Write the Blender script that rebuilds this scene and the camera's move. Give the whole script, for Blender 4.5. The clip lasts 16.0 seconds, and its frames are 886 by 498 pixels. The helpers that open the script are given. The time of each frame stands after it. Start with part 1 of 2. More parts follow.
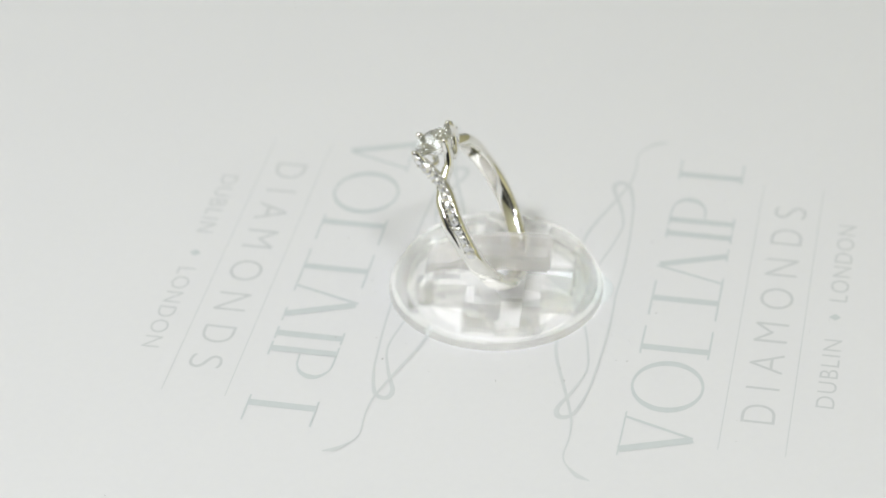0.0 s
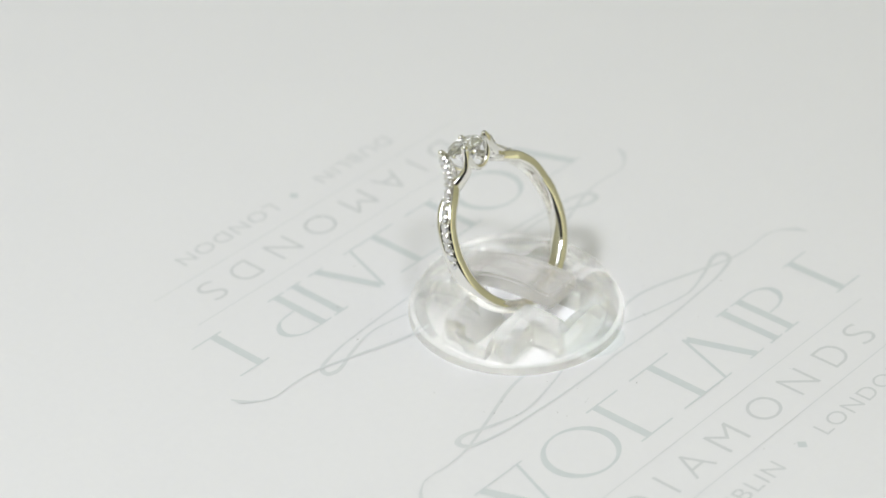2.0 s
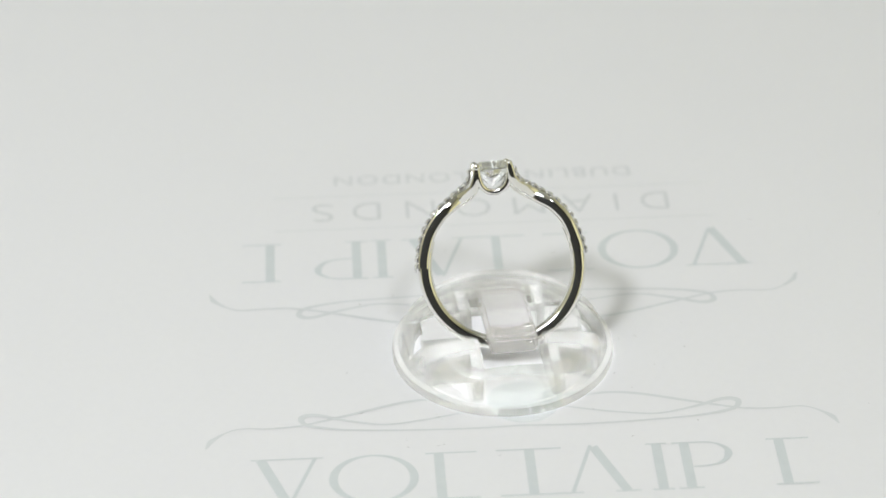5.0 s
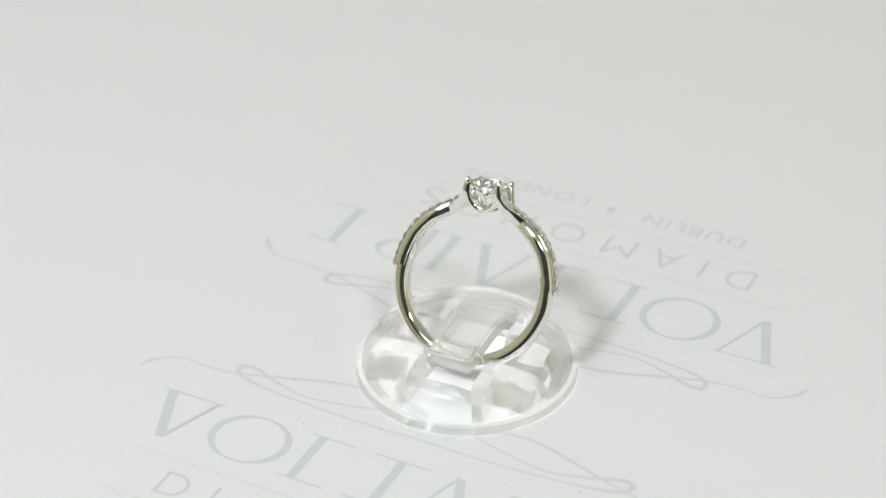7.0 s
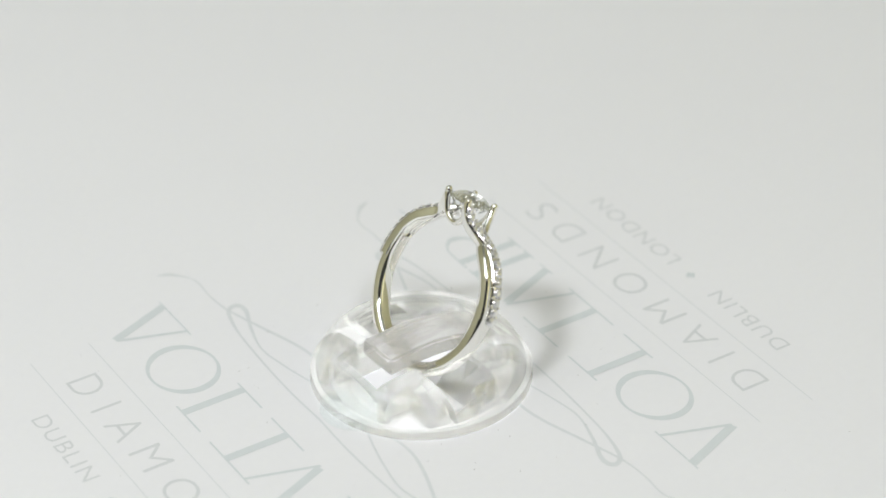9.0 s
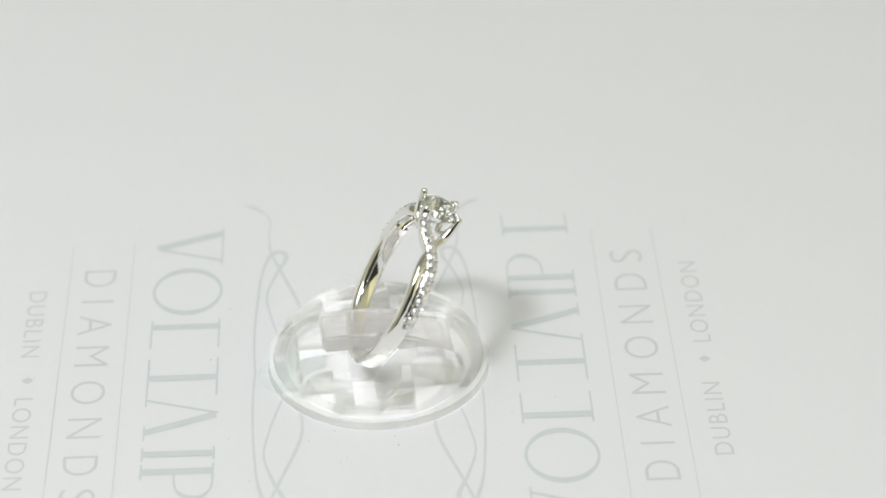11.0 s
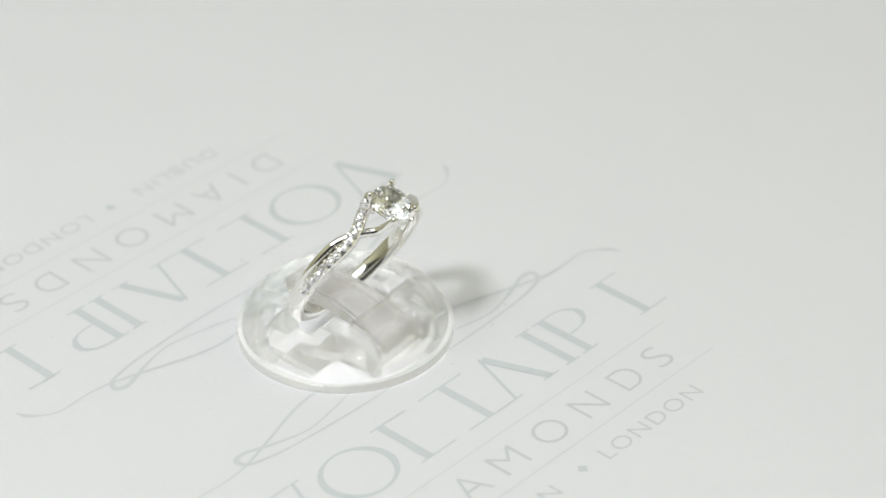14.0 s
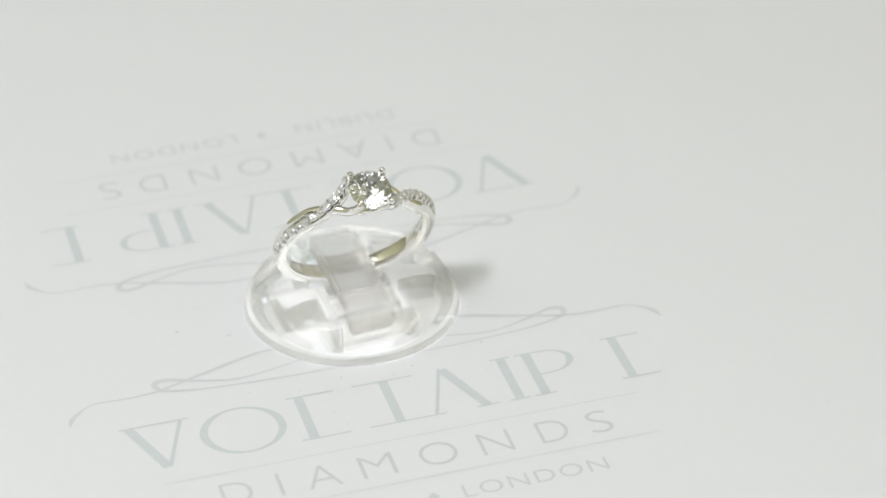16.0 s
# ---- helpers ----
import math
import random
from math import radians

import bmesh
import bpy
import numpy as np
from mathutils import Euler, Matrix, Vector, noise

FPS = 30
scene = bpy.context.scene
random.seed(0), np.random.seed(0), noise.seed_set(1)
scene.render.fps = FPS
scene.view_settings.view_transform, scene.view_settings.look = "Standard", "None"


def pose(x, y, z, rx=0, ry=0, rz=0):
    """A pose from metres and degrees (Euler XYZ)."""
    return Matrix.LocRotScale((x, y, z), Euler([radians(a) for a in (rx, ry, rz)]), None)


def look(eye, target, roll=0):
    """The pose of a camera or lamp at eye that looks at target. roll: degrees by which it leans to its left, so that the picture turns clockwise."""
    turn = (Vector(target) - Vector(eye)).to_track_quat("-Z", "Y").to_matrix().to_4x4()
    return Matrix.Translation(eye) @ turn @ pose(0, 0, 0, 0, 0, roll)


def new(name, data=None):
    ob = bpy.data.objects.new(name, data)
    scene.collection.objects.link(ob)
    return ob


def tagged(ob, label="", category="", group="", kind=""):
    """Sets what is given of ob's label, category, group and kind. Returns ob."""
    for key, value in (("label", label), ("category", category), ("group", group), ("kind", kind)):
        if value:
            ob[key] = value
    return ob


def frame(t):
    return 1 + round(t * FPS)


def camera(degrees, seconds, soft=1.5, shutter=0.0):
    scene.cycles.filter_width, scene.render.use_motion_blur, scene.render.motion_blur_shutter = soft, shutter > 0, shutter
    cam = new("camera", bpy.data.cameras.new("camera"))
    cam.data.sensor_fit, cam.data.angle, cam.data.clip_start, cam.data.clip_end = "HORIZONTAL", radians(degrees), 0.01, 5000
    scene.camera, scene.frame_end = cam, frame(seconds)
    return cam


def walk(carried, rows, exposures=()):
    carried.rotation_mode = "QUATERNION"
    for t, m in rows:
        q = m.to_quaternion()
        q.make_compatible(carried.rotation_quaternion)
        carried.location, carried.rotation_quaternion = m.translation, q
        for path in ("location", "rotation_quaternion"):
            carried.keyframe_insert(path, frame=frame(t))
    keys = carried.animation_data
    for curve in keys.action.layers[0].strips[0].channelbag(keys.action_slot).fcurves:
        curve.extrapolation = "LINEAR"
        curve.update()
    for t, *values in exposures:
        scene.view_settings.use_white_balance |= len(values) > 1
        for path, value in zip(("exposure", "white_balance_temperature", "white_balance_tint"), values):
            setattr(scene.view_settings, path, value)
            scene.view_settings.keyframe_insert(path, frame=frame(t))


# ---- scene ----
MM = 0.001
cam = camera(18.29, 16.0, soft=1.6)
cam.data.dof.use_dof, cam.data.dof.focus_distance, cam.data.dof.aperture_fstop = True, 0.343, 19
CAM_POSE = pose(0.00162, -0.2905, 0.2080, 55.905, 0, 0) @ pose(0, 0, 0, 0, 0, -0.70)
walk(cam, [(0.0, CAM_POSE), (16.0, CAM_POSE)])

# ---- light ----
world = bpy.data.worlds.new("world")
world.use_nodes = True
world.node_tree.nodes["Background"].inputs[0].default_value = (0.90, 0.95, 1.0, 1)
world.node_tree.nodes["Background"].inputs[1].default_value = 0.2
scene.world = world
scene.view_settings.exposure = 0.0


def area_lamp(name, eye, target, size, watts, colour, height=0.0):
    data = bpy.data.lights.new(name, "AREA")
    data.shape, data.size, data.energy, data.color = "RECTANGLE" if height else "DISK", size, watts, colour
    if height:
        data.size_y = height
    ob = new(name, data)
    ob.matrix_world = look(eye, target)
    return ob


area_lamp("key_lamp", (-0.29, -0.33, 0.64), (0, 0.02, 0), 0.12, 2.25, (0.988, 1.0, 1.052))
area_lamp("second_lamp", (0.22, -0.55, 0.85), (0, 0.02, 0), 0.13, 1.75, (0.988, 1.0, 1.052))
# unseen soft disc overhead, added as fill for card, walls and ring
area_lamp("overhead_fill", (-0.39, -0.33, 1.0), (-0.39, -0.32, 0), 0.7, 3.54, (0.963, 1.0, 1.083))
# unseen warm panel low on the east side, added for the ring's yellow reflections
area_lamp("warm_fill", (0.63, -0.25, 0.20), (0, -0.05, 0.05), 0.9, 0.42, (1.0, 0.95, 0.62), 0.32)


# ---- materials ----
def material(name, colour, rough=0.5, metal=0.0, grain=0.0, scale=300.0, bump=0.0, stain=0.0, stain_scale=20.0, coat=0.0):
    m = bpy.data.materials.new(name)
    m.use_nodes = True
    nt = m.node_tree
    b = nt.nodes["Principled BSDF"]
    b.inputs["Base Color"].default_value = (*colour, 1)
    b.inputs["Roughness"].default_value = rough
    b.inputs["Metallic"].default_value = metal
    b.inputs["Coat Weight"].default_value = coat
    if grain or bump or stain:
        co = nt.nodes.new("ShaderNodeTexCoord")
        fine = nt.nodes.new("ShaderNodeTexNoise")
        fine.inputs["Scale"].default_value = scale
        fine.inputs["Detail"].default_value = 6
        wide = nt.nodes.new("ShaderNodeTexNoise")
        wide.inputs["Scale"].default_value = stain_scale
        wide.inputs["Detail"].default_value = 3
        nt.links.new(co.outputs["Object"], fine.inputs["Vector"])
        nt.links.new(co.outputs["Object"], wide.inputs["Vector"])
        mix = nt.nodes.new("ShaderNodeMix")
        mix.data_type = "RGBA"
        mix.inputs["A"].default_value = (*[c * (1 - grain) for c in colour], 1)
        mix.inputs["B"].default_value = (*[min(1, c * (1 + grain)) for c in colour], 1)
        nt.links.new(fine.outputs["Fac"], mix.inputs["Factor"])
        mix2 = nt.nodes.new("ShaderNodeMix")
        mix2.data_type = "RGBA"
        mix2.blend_type = "MULTIPLY"
        mix2.inputs["Factor"].default_value = stain
        nt.links.new(mix.outputs["Result"], mix2.inputs["A"])
        nt.links.new(wide.outputs["Fac"], mix2.inputs["B"])
        nt.links.new(mix2.outputs["Result"], b.inputs["Base Color"])
        if bump:
            bp = nt.nodes.new("ShaderNodeBump")
            bp.inputs["Strength"].default_value = bump
            bp.inputs["Distance"].default_value = 0.0001
            nt.links.new(fine.outputs["Fac"], bp.inputs["Height"])
            nt.links.new(bp.outputs["Normal"], b.inputs["Normal"])
    return m


def clear(name, colour, ior, rough, bump=0.0, scale=400.0, through_share=0.0, haze=0.0, haze_colour=(0.8, 0.8, 0.79)):
    """A clear solid; through_share lets a part of the light pass straight, softening dark refraction; haze mixes in a
    diffuse colour to lighten it.
    """
    m = bpy.data.materials.new(name)
    m.use_nodes = True
    nt = m.node_tree
    b = nt.nodes["Principled BSDF"]
    b.inputs["Base Color"].default_value = (*colour, 1)
    b.inputs["Roughness"].default_value = rough
    b.inputs["IOR"].default_value = ior
    b.inputs["Transmission Weight"].default_value = 1.0
    if bump:
        co = nt.nodes.new("ShaderNodeTexCoord")
        fine = nt.nodes.new("ShaderNodeTexNoise")
        fine.inputs["Scale"].default_value = scale
        nt.links.new(co.outputs["Object"], fine.inputs["Vector"])
        bp = nt.nodes.new("ShaderNodeBump")
        bp.inputs["Strength"].default_value = bump
        bp.inputs["Distance"].default_value = 0.0003
        nt.links.new(fine.outputs["Fac"], bp.inputs["Height"])
        nt.links.new(bp.outputs["Normal"], b.inputs["Normal"])
    if through_share:
        tr = nt.nodes.new("ShaderNodeBsdfTransparent")
        tr.inputs["Color"].default_value = (*colour, 1)
        mx = nt.nodes.new("ShaderNodeMixShader")
        mx.inputs[0].default_value = through_share
        df = nt.nodes.new("ShaderNodeBsdfDiffuse")
        df.inputs["Color"].default_value = (*haze_colour, 1)
        hz = nt.nodes.new("ShaderNodeMixShader")
        hz.inputs[0].default_value = haze
        nt.links.new(b.outputs[0], hz.inputs[1])
        nt.links.new(df.outputs[0], hz.inputs[2])
        nt.links.new(hz.outputs[0], mx.inputs[1])
        nt.links.new(tr.outputs[0], mx.inputs[2])
        nt.links.new(mx.outputs[0], nt.nodes["Material Output"].inputs["Surface"])
    return m


CARD = material("card_paper", (0.805, 0.81, 0.815), 0.5, grain=0.015, scale=900, bump=0.08, stain=0.02, stain_scale=25)
INK = material("pale_ink", (0.635, 0.675, 0.675), 0.5, grain=0.05, scale=700)
INK_THIN = material("pale_grey_ink", (0.675, 0.70, 0.70), 0.5, grain=0.05, scale=700)
INK_TEXT = material("grey_ink", (0.645, 0.665, 0.665), 0.5, grain=0.06, scale=700)
GOLD = material("white_gold", (0.88, 0.87, 0.83), 0.07, metal=1.0, grain=0.02, scale=900, bump=0.02)
ACRYLIC = clear("clear_acrylic", (0.936, 0.935, 0.912), 1.49, 0.01, bump=0.22, scale=140, through_share=0.38, haze=0.035, haze_colour=(0.74, 0.722, 0.708))
# the tongue is rubbed dull by the rings that slide over it
ACRYLIC_DULL = clear("rubbed_acrylic", (0.965, 0.957, 0.94), 1.49, 0.06, bump=0.12, scale=160, through_share=0.30, haze=0.26, haze_colour=(0.74, 0.722, 0.708))
# the diffuse haze lightens dark facets, standing in for sparkle
DIAMOND = clear("diamond", (0.995, 0.995, 0.965), 2.42, 0.0, through_share=0.40, haze=0.08, haze_colour=(0.90, 0.90, 0.88))
# the pavilion facets throw the light back up through the crown: mirror metal, tinted cool against the yellow walls
PAVILION = material("diamond_pavilion", (0.962, 0.972, 0.98), 0.03, metal=1.0)



def small_gem(name, colour, gloss, white_share):
    """A tiny cut stone: mirror-bright facets, with white diffuse mixed in to stand for its sparkle."""
    m = clear(name, colour, 2.42, 0.0)
    nt = m.node_tree
    gl = nt.nodes.new("ShaderNodeBsdfGlossy")
    gl.inputs["Color"].default_value = (*colour, 1)
    gl.inputs["Roughness"].default_value = 0.01
    df = nt.nodes.new("ShaderNodeBsdfDiffuse")
    df.inputs["Color"].default_value = (*[c * 0.92 for c in colour], 1)
    # the little facets catch the light each their own way
    co = nt.nodes.new("ShaderNodeTexCoord")
    cells = nt.nodes.new("ShaderNodeTexVoronoi")
    cells.inputs["Scale"].default_value = 3200
    nt.links.new(co.outputs["Object"], cells.inputs["Vector"])
    bp = nt.nodes.new("ShaderNodeBump")
    bp.inputs["Strength"].default_value = 0.7
    bp.inputs["Distance"].default_value = 0.00012
    nt.links.new(cells.outputs["Distance"], bp.inputs["Height"])
    nt.links.new(bp.outputs["Normal"], gl.inputs["Normal"])
    last = nt.nodes["Principled BSDF"]
    for share, node in ((gloss, gl), (white_share, df)):
        mx = nt.nodes.new("ShaderNodeMixShader")
        mx.inputs[0].default_value = share
        nt.links.new(last.outputs[0], mx.inputs[1])
        nt.links.new(node.outputs[0], mx.inputs[2])
        last = mx
    nt.links.new(last.outputs[0], nt.nodes["Material Output"].inputs["Surface"])
    return m


MELEE = small_gem("small_diamond", (0.99, 0.99, 0.99), 0.70, 0.26)
GLUE = clear("clear_glue", (0.97, 0.985, 0.98), 1.45, 0.08, through_share=0.93)
DUST = material("dust", (0.30, 0.29, 0.27), 0.9, grain=0.2)
PALE_WALL = material("pale_wall_paint", (0.78, 0.79, 0.77), 0.8, grain=0.04, scale=60, bump=0.1, stain=0.08, stain_scale=2)
# unseen walls, coloured for the yellow and dark tones the ring reflects
YELLOW_REFLECTION = material("yellow_reflection_wall", (0.80, 0.775, 0.54), 0.8, grain=0.05, scale=60, bump=0.1, stain=0.15, stain_scale=2)
DARK_REFLECTION = material("dark_reflection_wall", (0.035, 0.035, 0.035), 0.6, grain=0.04, scale=60, bump=0.1, stain=0.1, stain_scale=2)
WALL = material("warm_reflection_wall", (0.84, 0.80, 0.50), 0.8, grain=0.04, scale=60, bump=0.1, stain=0.1, stain_scale=2)
CEILING = material("white_ceiling_paint", (0.78, 0.78, 0.76), 0.85, grain=0.03, scale=60, stain=0.05, stain_scale=2)
# the floor is unseen, kept dark to give the ring dark reflections
FLOOR = material("dark_unseen_floor", (0.10, 0.075, 0.05), 0.45, grain=0.3, scale=30, stain=0.3, stain_scale=4)
TABLE = material("white_table_laminate", (0.76, 0.77, 0.76), 0.4, grain=0.03, scale=200, stain=0.04, stain_scale=6)


# ---- mesh helpers ----
def finish(ob, mat, smooth=None):
    ob.data.materials.clear()
    ob.data.materials.append(mat)
    if smooth is not None:
        ob.data.shade_smooth()
        ob.data.set_sharp_from_angle(angle=radians(smooth))
    return ob


def part(name, bm, mat, parent, label="", smooth=None):
    """Links a bmesh as one mesh object under a thing or a part."""
    me = bpy.data.meshes.new(name)
    bmesh.ops.recalc_face_normals(bm, faces=bm.faces)
    bm.to_mesh(me)
    bm.free()
    ob = new(name, me)
    ob.parent = parent
    finish(ob, mat, smooth)
    if label:
        tagged(ob, label)
    return ob


def box(bm, x0, x1, y0, y1, z0, z1):
    v = [bm.verts.new((x, y, z)) for z in (z0, z1) for x, y in ((x0, y0), (x1, y0), (x1, y1), (x0, y1))]
    for f in ((3, 2, 1, 0), (4, 5, 6, 7), (0, 1, 5, 4), (1, 2, 6, 5), (2, 3, 7, 6), (3, 0, 4, 7)):
        bm.faces.new([v[i] for i in f])


def lathe(bm, profile, n=96):
    """Turns a closed profile of (radius, height) about z; radius 0 closes it at the axis."""
    rings = []
    for r, z in profile:
        if r == 0:
            rings.append([bm.verts.new((0, 0, z))])
        else:
            rings.append([bm.verts.new((r * math.cos(2 * math.pi * i / n), r * math.sin(2 * math.pi * i / n), z)) for i in range(n)])
    for a, b in zip(rings, rings[1:]):
        for i in range(n):
            j = (i + 1) % n
            if len(a) == 1:
                bm.faces.new((a[0], b[i], b[j]))
            elif len(b) == 1:
                bm.faces.new((a[i], b[0], a[j]))
            else:
                bm.faces.new((a[i], b[i], b[j], a[j]))


def smooth_line(points, steps):
    """Catmull-Rom through points of any dimension."""
    pts = [np.array(p, float) for p in points]
    pts = [2 * pts[0] - pts[1]] + pts + [2 * pts[-1] - pts[-2]]
    out = []
    for i in range(1, len(pts) - 2):
        p0, p1, p2, p3 = pts[i - 1:i + 3]
        for k in range(steps):
            t = k / steps
            out.append(0.5 * (2 * p1 + (p2 - p0) * t + (2 * p0 - 5 * p1 + 4 * p2 - p3) * t * t + (3 * p1 - p0 - 3 * p2 + p3) * t ** 3))
    out.append(pts[-2])
    return out


def sweep(bm, path, half_width, half_height, closed=False, n=14, power=2.6, across=(0, 1, 0)):
    """A rounded bar along path (metres); half sizes are functions of the share of the way. Returns frames (point, outward)."""
    rings, frames = [], []
    count = len(path)
    across = Vector(across)
    for i, p in enumerate(path):
        p = Vector(p)
        a, b = path[(i - 1) % count if closed else max(i - 1, 0)], path[(i + 1) % count if closed else min(i + 1, count - 1)]
        t = (Vector(b) - Vector(a)).normalized()
        w = (across - t * across.dot(t)).normalized()
        o = t.cross(w)
        s = i / (count - 1)
        hw, hh = half_width(s), half_height(s)
        ring = []
        for k in range(n):
            q = 2 * math.pi * k / n
            c, d = math.cos(q), math.sin(q)
            e = 2 / power
            ring.append(bm.verts.new(p + w * hw * math.copysign(abs(c) ** e, c) + o * hh * math.copysign(abs(d) ** e, d)))
        rings.append(ring)
        frames.append((p, o, w))
    for i in range(count if closed else count - 1):
        a, b = rings[i], rings[(i + 1) % count]
        for k in range(n):
            bm.faces.new((a[k], a[(k + 1) % n], b[(k + 1) % n], b[k]))
    if not closed:
        bm.faces.new(rings[0][::-1])
        bm.faces.new(rings[-1])
    return frames


def ball(bm, centre, r, sub=2):
    bmesh.ops.create_icosphere(bm, subdivisions=sub, radius=r, matrix=Matrix.Translation(centre))


def evaluated_mesh(ob):
    dg = bpy.context.evaluated_depsgraph_get()
    return bpy.data.meshes.new_from_object(ob.evaluated_get(dg))


def thing(name, label, category):
    ob = new(name)
    ob.empty_display_size = 0.01
    return tagged(ob, label, category)


# ---- the unseen room, plain and closed, added for bounce light and reflections ----
def room_piece(name, x0, x1, y0, y1, z0, z1, mat):
    bm = bmesh.new()
    box(bm, x0, x1, y0, y1, z0, z1)
    me = bpy.data.meshes.new(name)
    bm.to_mesh(me)
    bm.free()
    return tagged(finish(new(name, me), mat), kind="structure")


room_piece("floor", -0.75, 0.65, -0.85, 0.75, -0.80, -0.75, FLOOR)
room_piece("ceiling", -0.75, 0.65, -0.85, 0.75, 1.05, 1.10, CEILING)
room_piece("unseen_wall_north", -0.75, 0.65, 0.75, 0.85, -0.75, 1.05, PALE_WALL)
room_piece("unseen_wall_south", -0.75, 0.65, -0.95, -0.85, -0.75, 1.05, DARK_REFLECTION)
room_piece("unseen_wall_west", -0.85, -0.75, -0.85, 0.75, -0.75, 1.05, YELLOW_REFLECTION)
room_piece("unseen_wall_east", 0.65, 0.75, -0.85, 0.75, -0.75, 1.05, WALL)


def build_table():
    top = thing("table", "plain white laminate table under the printed card", "table")
    bm = bmesh.new()
    box(bm, -0.45, 0.45, -0.35, 0.45, -0.0305, -0.0005)
    bmesh.ops.bevel(bm, geom=bm.edges[:], offset=0.002, segments=2, affect="EDGES")
    part("tabletop", bm, TABLE, top)
    for x, y in ((-0.40, -0.30), (0.40, -0.30), (-0.40, 0.40), (0.40, 0.40)):
        bm = bmesh.new()
        box(bm, x - 0.02, x + 0.02, y - 0.02, y + 0.02, -0.75, -0.0305)
        part("leg", bm, TABLE, top)
    return top


build_table()

# ---- the printed card ----
card = thing("printed_card", "white card printed twice with a pale blue-grey emblem and lettering", "card")
bm = bmesh.new()
box(bm, -0.16, 0.16, -0.16, 0.16, -0.0004, 0.0)
part("sheet", bm, CARD, card, "smooth white card sheet")
INK_TOP = 0.00003
LAYER = [0]


def ink_height():
    """Each inked stroke lies a few thousandths of a millimetre over the last."""
    LAYER[0] = (LAYER[0] + 1) % 8
    return INK_TOP + LAYER[0] * 0.000004


def ink(bm, name, mat, half):
    bmesh.ops.transform(bm, matrix=half, verts=bm.verts)
    return part(name, bm, mat, card)


def ribbon(bm, points, width, steps=10):
    """A flat inked line in millimetres whose width follows width(share)."""
    line = smooth_line(points, steps)
    n = len(line)
    z = ink_height()
    lo, hi = [], []
    for i, p in enumerate(line):
        d = line[min(i + 1, n - 1)] - line[max(i - 1, 0)]
        d = d / (np.linalg.norm(d) + 1e-9)
        w = width(i / (n - 1)) / 2
        lo.append(bm.verts.new(((p[0] + d[1] * w) * MM, (p[1] - d[0] * w) * MM, z + i * 5e-8)))
        hi.append(bm.verts.new(((p[0] - d[1] * w) * MM, (p[1] + d[0] * w) * MM, z + i * 5e-8)))
    for i in range(n - 1):
        bm.faces.new((lo[i], lo[i + 1], hi[i + 1], hi[i]))


def flat(bm, outline):
    z = ink_height()
    bm.faces.new([bm.verts.new((x * MM, y * MM, z)) for x, y in outline])


def bar(bm, x0, y0, x1, y1, w):
    d = Vector((x1 - x0, y1 - y0)).normalized() * w / 2
    flat(bm, [(x0 + d.y, y0 - d.x), (x1 + d.y, y1 - d.x), (x1 - d.y, y1 + d.x), (x0 - d.y, y0 + d.x)])


def letters(words):
    """Inked text in the built-in font: rows of text, centre x, baseline y, cap height, sideways stretch, in millimetres."""
    bm = bmesh.new()
    for text, x, y, cap, stretch in words:
        cu = bpy.data.curves.new("text", "FONT")
        cu.body, cu.align_x, cu.size = text, "CENTER", cap / 0.73 * MM
        cu.space_character = 1.12
        cu.offset = -0.00002 if cap < 3 else -0.00009
        ob = new("text", cu)
        me = evaluated_mesh(ob)
        me.transform(Matrix.Translation((x * MM, y * MM, INK_TOP)) @ Matrix.Diagonal((stretch, 1, 1, 1)))
        bm.from_mesh(me)
        bpy.data.objects.remove(ob)
        bpy.data.meshes.remove(me)
    return bm


TOP, BASE = -19.0, -27.7


def wordmark_shapes():
    """Plain shapes in place of the eight large characters of the emblem: wedges, an oval ring, framed bars."""
    shapes = []

    def start():
        shapes.append(bmesh.new())
        return shapes[-1]

    b = start()
    bar(b, -32.2, TOP, -28.9, BASE, 1.25), bar(b, -28.7, BASE, -25.6, TOP, 0.45), bar(b, -33.4, TOP, -24.6, TOP, 0.22)
    b = start()
    outer, inner = [], []
    for i in range(48):
        q = 2 * math.pi * i / 48
        outer.append(b.verts.new(((-18.6 + 5.4 * math.cos(q)) * MM, (-23.35 + 4.6 * math.sin(q)) * MM, INK_TOP)))
        inner.append(b.verts.new(((-18.6 + 4.35 * math.cos(q - 0.05)) * MM, (-23.35 + 4.25 * math.sin(q - 0.05)) * MM, INK_TOP)))
    for i in range(48):
        b.faces.new((outer[i], outer[(i + 1) % 48], inner[(i + 1) % 48], inner[i]))
    for stem, x0, x1, second in ((-10.6, -12.2, -6.0, 0), (0.4, -3.6, 4.3, 0), (15.9, 14.6, 17.2, 0), (19.3, 17.8, 20.8, 1), (30.9, 29.4, 34.6, 0)):
        b = start()
        bar(b, stem, TOP, stem, BASE, 1.2)
        bar(b, x0, TOP, x1, TOP, 0.26), bar(b, x0, BASE, x1, BASE, 0.26)
        if second:
            ribbon(b, [(20.0, TOP), (22.6, TOP - 0.15), (24.2, TOP - 1.2), (24.5, TOP - 2.4), (23.8, TOP - 3.7), (22.3, TOP - 4.5), (20.0, TOP - 4.7)],
                   lambda s: 0.26 + 0.75 * max(0.0, 1 - abs(s - 0.5) / 0.3))
    b = start()
    bar(b, 8.2, TOP, 11.6, BASE, 1.2), bar(b, 7.9, TOP + 0.3, 5.0, BASE, 0.45), bar(b, 3.8, BASE, 6.3, BASE, 0.22), bar(b, 10.2, BASE, 13.2, BASE, 0.22)
    return shapes


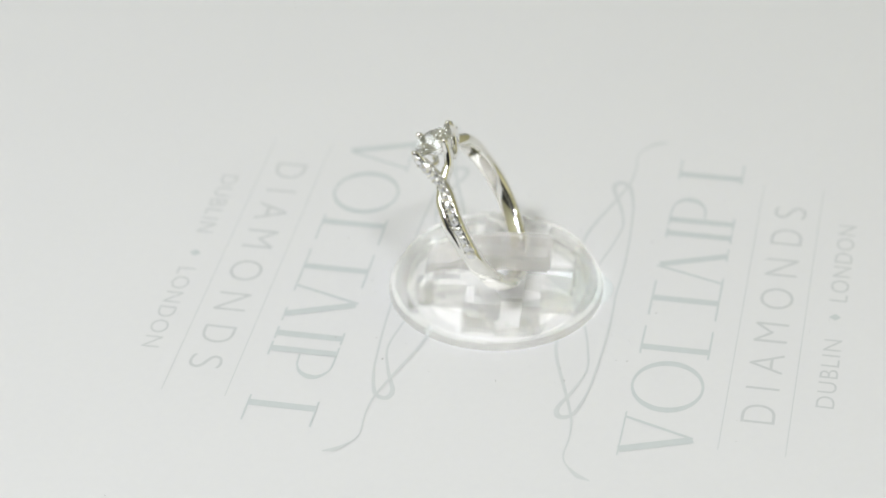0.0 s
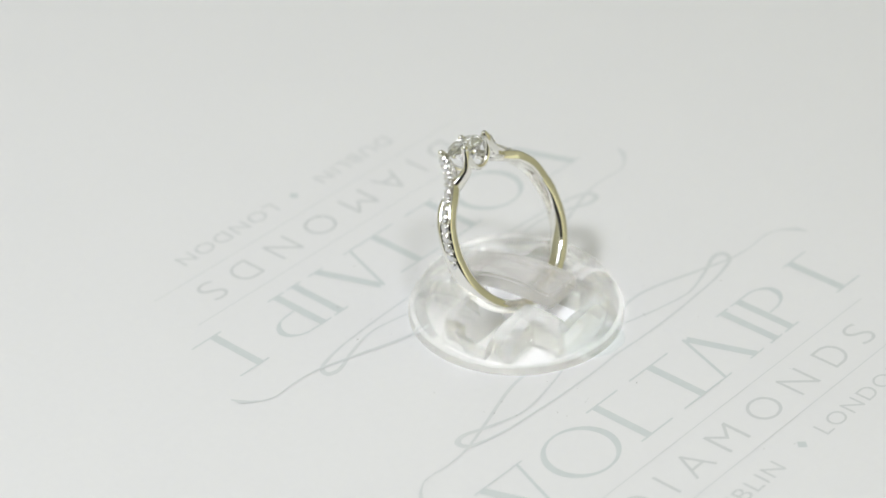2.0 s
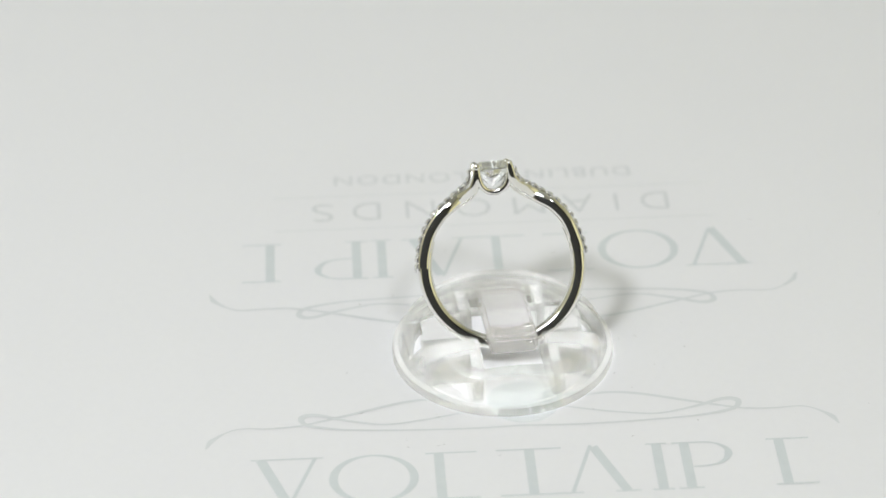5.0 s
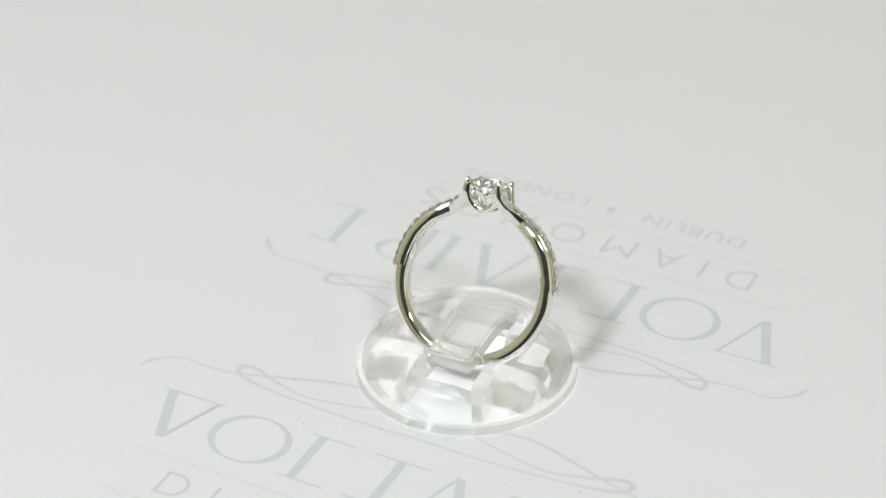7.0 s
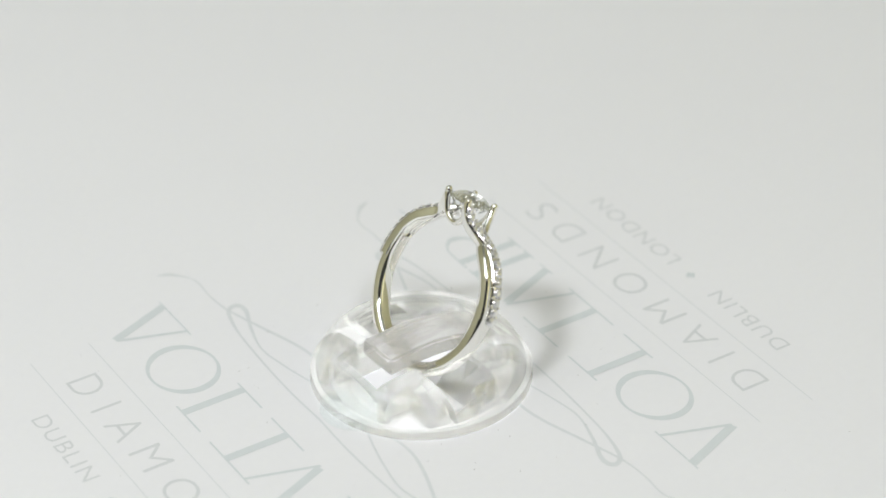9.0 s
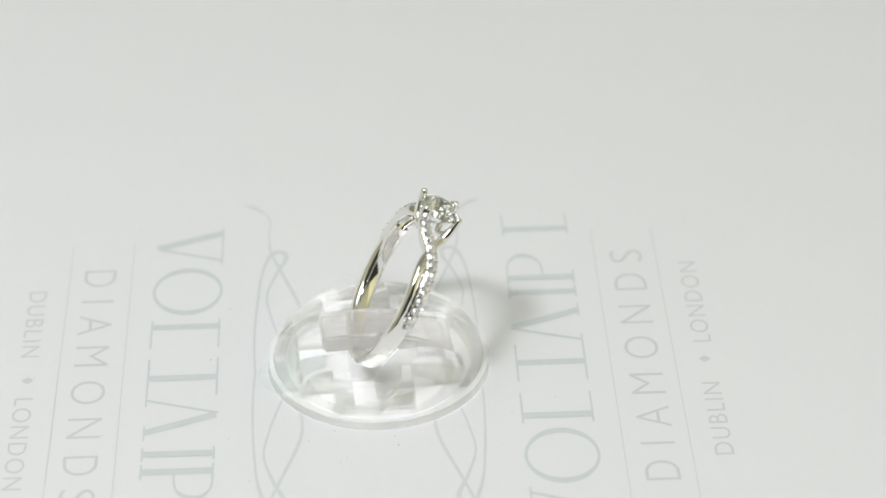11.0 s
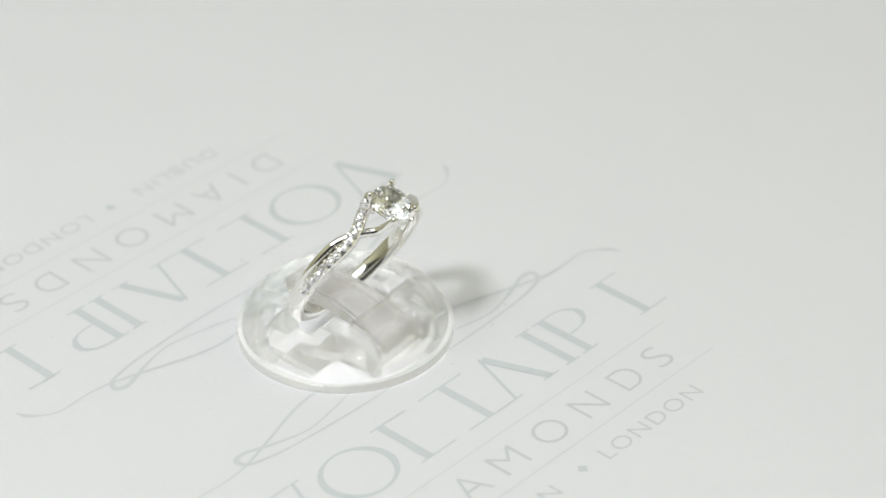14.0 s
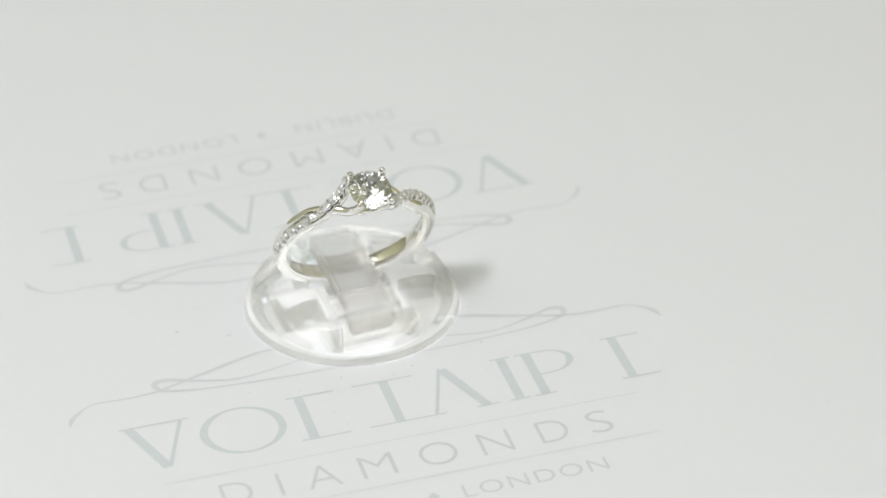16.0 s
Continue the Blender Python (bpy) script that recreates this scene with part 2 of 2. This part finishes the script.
def flourish():
    bm = bmesh.new()
    tail = [(38.9, -16.4), (38.0, -14.6), (35.2, -12.7), (31.0, -12.8), (27.0, -12.4), (21.3, -10.7), (15.3, -8.8), (11.0, -8.2), (6.0, -9.0), (0.0, -10.6)]
    loop = [(0.0, -9.6), (4.5, -10.4), (8.6, -11.5), (12.2, -12.3), (16.9, -12.9), (21.6, -11.8), (25.2, -10.5), (26.9, -10.7), (27.1, -11.7), (25.9, -12.7),
            (22.0, -13.6), (17.5, -14.0), (12.0, -14.3), (5.9, -14.4), (0.0, -14.2)]
    for sx in (1, -1):
        ribbon(bm, [(sx * x, y) for x, y in tail], lambda s: 0.22 + 0.55 * max(0.0, 1 - abs(s - 0.09) / 0.09) + 0.25 * max(0.0, math.sin(math.pi * (s - 0.35) / 0.65)))
        ribbon(bm, [(sx * x, y) for x, y in loop], lambda s: 0.30 + 0.55 * max(0.0, 1 - abs(s - 0.52) / 0.22))
    return bm


CENTRE = Matrix.Translation((0.01031, 0.00818, 0))
for turn in (78.7, 258.7):
    place = CENTRE @ pose(0, 0, 0, 0, 0, turn)
    ink(flourish(), "flourish", INK_THIN, place)
    for b in wordmark_shapes():
        ink(b, "emblem_shape", INK, place)
    for y in (-30.9, -39.1):
        bm = bmesh.new()
        bar(bm, -30.2, y, 30.3, y, 0.13)
        ink(bm, "rule_line", INK_THIN, place)
    caps = (("D", -22.3, 0.98), ("I", -16.9, 1.0), ("A", -11.6, 1.05), ("M", -4.8, 1.1), ("O", 2.9, 1.05), ("N", 10.2, 1.03), ("D", 17.5, 0.98), ("S", 23.6, 1.25))
    ink(letters([(c, x, -37.3, 4.7, w) for c, x, w in caps]), "lettering", INK_TEXT, place)
    ink(letters([("DUBLIN", -12.3, -44.2, 2.5, 1.16), ("LONDON", 12.75, -44.2, 2.5, 1.16)]), "lettering", INK_TEXT, place)
    bm = bmesh.new()
    flat(bm, [(-0.75, -42.9), (0.0, -43.7), (0.75, -42.9), (0.0, -42.1)])
    ink(bm, "diamond_mark", INK, place)

# ---- the clear holder ----
holder = thing("ring_holder", "round clear acrylic ring holder standing on the card", "ring holder")


def mesh_of(bm):
    me = bpy.data.meshes.new("piece")
    bmesh.ops.recalc_face_normals(bm, faces=bm.faces)
    bm.to_mesh(me)
    bm.free()
    return me


def carved(solid, added, cutters):
    """The solid bmesh joined with the added ones, less the cutters, as a bmesh."""
    ob = new("solid", mesh_of(solid))
    tools = []
    for pieces, operation in ((added, "UNION"), (cutters, "DIFFERENCE")):
        for c in pieces:
            tool = new("tool", mesh_of(c))
            mod = ob.modifiers.new("carve", "BOOLEAN")
            mod.operation, mod.object, mod.solver = operation, tool, "EXACT"
            tools.append(tool)
    out = bmesh.new()
    bpy.context.view_layer.update()
    out.from_mesh(evaluated_mesh(ob))
    for o in (ob, *tools):
        bpy.data.objects.remove(o)
    return out


def build_holder():
    mm = Matrix.Scale(MM, 4)
    body = bmesh.new()
    # a hollow moulded shell: crown, steep wall, foot lip, then the inner face
    lathe(body, [(0, 5.4), (9.0, 5.3), (10.6, 5.05), (11.8, 4.5), (12.6, 3.6), (13.05, 2.6), (13.25, 1.85), (13.3, 1.5), (13.12, 1.38), (13.2, 1.22), (13.9, 1.2), (14.05, 1.1), (14.08, 0.95),
                 (14.08, 0.15), (13.95, 0.05), (13.8, 0), (11.75, 0), (11.65, 0.15), (11.6, 1.3), (11.55, 1.8), (11.2, 2.6), (10.6, 3.2), (9.7, 3.6), (8.2, 3.85), (0, 3.95)], 128)
    ribs = []
    # two long walls beside the tongue, a cross wall at its root, a block on each side for the slot
    for x0, x1, y0, y1 in ((-5.9, -4.6, -9.6, 9.9), (3.8, 5.1, -9.6, 9.9), (-5.0, 4.2, -8.9, -7.8), (-10.2, -5.3, -3.4, 6.3), (4.5, 10.2, -3.4, 6.3)):
        rib = bmesh.new()
        box(rib, x0, x1, y0, y1, 0.12, 4.02 if max(abs(x0), abs(x1)) < 8 and max(abs(y0), abs(y1)) < 9 else 3.95)
        ribs.append(rib)
    window = bmesh.new()
    box(window, -4.6, 3.8, -4.5, 10.2, 2.0, 9)
    slot = bmesh.new()
    outline = [(3.9, 1.3), (4.6, 9.0), (-5.0, 9.0), (1.1, 1.3)]
    lo = [slot.verts.new((-12.4, y, z)) for y, z in outline]
    hi = [slot.verts.new((12.4, y, z)) for y, z in outline]
    slot.faces.new(lo), slot.faces.new(hi[::-1])
    for i in range(4):
        slot.faces.new((lo[i], hi[i], hi[(i + 1) % 4], lo[(i + 1) % 4]))
    bm = carved(body, ribs, [window, slot])
    bmesh.ops.transform(bm, matrix=mm, verts=bm.verts)
    dome = part("dome", bm, ACRYLIC, holder, "clear domed acrylic disc with a window and slot", smooth=30)
    dome.visible_shadow = False
    # springy tongue that passes through the ring
    tongue = bmesh.new()
    top = smooth_line([(-9.0, 3.4), (-6.5, 5.0), (-3.0, 6.4), (1.0, 7.05), (7.2, 7.0)], 5)
    low = smooth_line([(7.2, 4.6), (1.0, 4.6), (-3.0, 4.1), (-6.5, 2.9), (-9.0, 1.3)], 5)
    outline = [tuple(p) for p in top + low]
    lo = [tongue.verts.new((-3.4, y, z)) for y, z in outline]
    hi = [tongue.verts.new((2.6, y, z)) for y, z in outline]
    tongue.faces.new(lo), tongue.faces.new(hi[::-1])
    for i in range(len(outline)):
        j = (i + 1) % len(outline)
        tongue.faces.new((lo[i], hi[i], hi[j], lo[j]))
    bmesh.ops.recalc_face_normals(tongue, faces=tongue.faces)
    sharp = [e for e in tongue.edges if e.calc_face_angle(0) > 0.6]
    bmesh.ops.bevel(tongue, geom=sharp, offset=0.35, segments=3, affect="EDGES")
    bmesh.ops.transform(tongue, matrix=mm, verts=tongue.verts)
    clip = part("tongue", tongue, ACRYLIC_DULL, holder, "clear springy tongue with rounded edges", smooth=40)
    clip.visible_shadow = False


build_holder()

# ---- the ring ----
ring = thing("engagement_ring", "white gold solitaire ring with twisted diamond-set shoulders in the clear holder", "ring")


def brilliant(r, depth=1.0, crown=1.0):
    """A round brilliant, girdle at z 0: table, stars, kites, girdle, pavilion mains and halves."""
    bm = bmesh.new()
    pts = []
    for i in range(8):
        q = 2 * math.pi * i / 8
        pts.append((0.55 * r * math.cos(q), 0.55 * r * math.sin(q), 0.33 * r * crown))
        q2 = q + math.pi / 8
        pts.append((0.78 * r * math.cos(q2), 0.78 * r * math.sin(q2), 0.215 * r * crown))
        pts.append((0.24 * r * math.cos(q2), 0.24 * r * math.sin(q2), -0.70 * r * depth))
        for q3, k in ((q, 1.0), (q2, 0.94)):
            pts.append((0.60 * k * r * math.cos(q3), 0.60 * k * r * math.sin(q3), -0.425 * r * depth))
    for i in range(16):
        q = 2 * math.pi * i / 16
        for z in (0.025, -0.025):
            pts.append((r * math.cos(q), r * math.sin(q), z * r))
    pts.append((0, 0, -0.87 * r * depth))
    vs = [bm.verts.new(p) for p in pts]
    bmesh.ops.convex_hull(bm, input=vs)
    return bm


def build_ring():
    R = 9.70
    # plain band round the bottom, its ends tucked under the shoulders
    bm = bmesh.new()
    path = []
    for i in range(81):
        a = radians(64 + (360 - 128) * i / 80)
        path.append((R * math.sin(a) * MM, 0, R * math.cos(a) * MM))

    def band_width(s):
        e = min(s, 1 - s)
        return (1.17 - 0.15 * max(0.0, 1 - e / 0.05)) * MM

    sweep(bm, path, band_width, lambda s: (0.90 - 0.15 * max(0.0, 1 - min(s, 1 - s) / 0.06)) * MM, n=28, power=3.0)
    part("shank", bm, GOLD, ring, "polished white gold band", smooth=50)

    tips = []
    rng = random.Random(7)
    melee_mesh = None
    # rows of x, z, sideways offset; from the claw down the shoulder
    pave_rows = [(2.05, 12.85, 2.16), (2.15, 12.18, 2.05), (2.35, 11.1, 1.74), (3.0, 10.15, 1.2), (4.05, 9.4, 0.45), (5.1, 8.68, -0.1), (6.22, 7.87, -0.45),
                 (7.25, 7.0, -0.56), (8.74, 5.0, -0.56), (9.62, 2.55, -0.56), (9.9, 0.86, -0.56)]
    plain_rows = [(2.05, 12.85, -2.16), (2.13, 12.09, -2.05), (2.3, 11.19, -1.8), (2.82, 9.95, -1.29), (3.87, 9.2, -0.5), (4.97, 8.53, 0.1), (6.15, 7.76, 0.6),
                  (7.22, 6.95, 0.8), (8.68, 5.0, 0.78), (9.5, 2.54, 0.64), (9.8, 0.86, 0.6)]
    for sx in (1, -1):
        bm = bmesh.new()
        line = [Vector((sx * x * MM, -sx * y * MM, z * MM)) for x, z, y in smooth_line(pave_rows, 8)]
        frames = sweep(bm, line, lambda s: (0.60 + 0.18 * min(1.0, s / 0.3)) * MM, lambda s: (0.42 + 0.36 * min(1.0, s / 0.35)) * MM, n=22, power=3.4)
        # seats of the small stones, evenly along the strand
        length = [0.0]
        for a, b in zip(line, line[1:]):
            length.append(length[-1] + (b - a).length)
        seats = []
        first, last, count = 0.95 * MM, 15.6 * MM, 14
        for k in range(count):
            want = first + (last - first) * k / (count - 1)
            i = max(j for j in range(len(line)) if length[j] <= want)
            p, o, w = frames[i]
            if o.dot(p) < 0:
                o = -o
            f = (want - length[i]) / max(1e-9, length[min(i + 1, len(line) - 1)] - length[i])
            seats.append((p.lerp(frames[min(i + 1, len(line) - 1)][0], f), o, w))
        for (p, o, w), (p2, o2, w2) in zip(seats, seats[1:]):
            h = 0.42 + 0.36 * min(1.0, (p.lerp(p2, 0.5) - line[0]).length / (5.2 * MM))
            for side in (-1, 1):
                ball(bm, (p + p2) / 2 + (o + o2) / 2 * h * MM + w * side * 0.64 * MM, 0.17 * MM, 2)
        strand = part("pave_strand", bm, GOLD, ring, "diamond-set white gold strand", smooth=50)
        for p, o, w in seats:
            if melee_mesh is None:
                me_ob = part("melee_diamond", brilliant(0.60 * MM, 0.2, 1.35), MELEE, strand)
                melee_mesh = me_ob.data
            else:
                me_ob = new("melee_diamond", melee_mesh)
                me_ob.parent = strand
            z = o.normalized()
            x = w.normalized()
            me_ob.matrix_basis = Matrix.Translation(p + z * (0.52 + 0.34 * min(1.0, (p - line[0]).length / (5.2 * MM))) * MM) @ Matrix((x, z.cross(x), z)).transposed().to_4x4() @ pose(0, 0, 0, rng.uniform(-9, 9), rng.uniform(-9, 9), rng.uniform(0, 45))
        bm = bmesh.new()
        plain_line = [Vector((sx * x * MM, -sx * y * MM, z * MM)) for x, z, y in smooth_line(plain_rows, 8)]
        sweep(bm, plain_line, lambda s: (0.40 + 0.15 * min(1.0, s / 0.3)) * MM, lambda s: (0.42 + 0.36 * min(1.0, s / 0.4)) * MM, n=22, power=2.6)
        part("plain_strand", bm, GOLD, ring, "polished white gold strand", smooth=60)
        for y in (2.2, -2.2):
            tips.append((sx * 2.06, y))
    for x, y in tips:
        bm = bmesh.new()
        ball(bm, (0, 0, 0), 0.45 * MM, 3)
        for v in bm.verts:
            v.co.z *= 1.15
        bmesh.ops.translate(bm, vec=(x * MM, y * MM, 12.82 * MM), verts=bm.verts)
        part("claw_tip", bm, GOLD, ring, smooth=60)
    for sy in (1, -1):
        bm = bmesh.new()
        rows = [(-2.04, 12.72, 2.13), (-1.98, 11.55, 1.98), (-1.61, 10.39, 1.67), (-0.83, 9.67, 1.43), (0, 9.45, 1.34), (0.83, 9.67, 1.43), (1.61, 10.39, 1.67), (1.98, 11.55, 1.98), (2.04, 12.72, 2.13)]
        line = [Vector((x * MM, sy * y * MM, z * MM)) for x, z, y in smooth_line(rows, 8)]
        sweep(bm, line, lambda s: 0.40 * MM, lambda s: (0.36 + 0.12 * abs(2 * s - 1)) * MM, power=2.6)
        part("gallery_arch", bm, GOLD, ring, smooth=60)
    stone = part("centre_diamond", brilliant(2.7 * MM), DIAMOND, ring, "round brilliant-cut diamond")
    stone.data.materials.append(PAVILION)
    for f in stone.data.polygons:
        f.material_index = 1 if f.center.z < -0.09 * MM else 0
    stone.location = (0, 0, 12.42 * MM)


build_ring()

# ---- small things on the card ----
def build_glue_dot():
    bm = bmesh.new()
    lathe(bm, [(0, 0), (4.4, 0), (4.5, 0.05), (4.4, 0.09), (0, 0.09)], 40)
    bmesh.ops.transform(bm, matrix=Matrix.Scale(MM, 4), verts=bm.verts)
    me = mesh_of(bm)
    dot = finish(new("glue_dot", me), GLUE, 40)
    dot.visible_shadow = False
    return tagged(dot, "thin clear round glue dot under the holder's edge", "glue dot")


glue_dot = build_glue_dot()


def build_dust():
    """Fine specks scattered over the card, thickest round the holder."""
    rng = random.Random(4)
    bm = bmesh.new()
    for k in range(90):
        near = k < 50
        a = rng.uniform(0, 2 * math.pi)
        d = rng.uniform(14.2, 24) if near else rng.uniform(24, 90)
        r = rng.uniform(0.02, 0.065 if near else 0.05)
        at = Vector((8.65 + d * math.cos(a), 7.17 + d * math.sin(a), 0.05)) * MM
        turn = Euler((rng.uniform(0, 6), rng.uniform(0, 6), rng.uniform(0, 6))).to_matrix().to_4x4()
        bmesh.ops.create_icosphere(bm, subdivisions=1, radius=r * MM, matrix=Matrix.Translation(at) @ turn @ Matrix.Diagonal((rng.uniform(0.8, 2.6), 1, 0.6, 1)))
    dust = part("dust", bm, DUST, card, "grey dust specks")
    return tagged(dust, kind="stuff")


build_dust()


def motions():
    times = [0.5 * i for i in range(33)]
    holder_place = pose(0.00861, 0.00719, 0.00006, 0, 0, 263.3)
    ring_place = pose(0.00670, 0.00760, 0.01180, 0, 0, 260.3) @ pose(0, 0, 0, 29.6, 0, 0) @ pose(0, 0, 0, 0, 3.15, 0)
    for ob, place in ((card, Matrix.Identity(4)), (holder, holder_place), (ring, ring_place), (glue_dot, holder_place @ pose(-0.001, 0.0109, 0.0))):
        walk(ob, [(t, pose(0, 0, 0, 0, 0, -15.2085 * t + 0.004708 * t * t) @ place) for t in times])


motions()
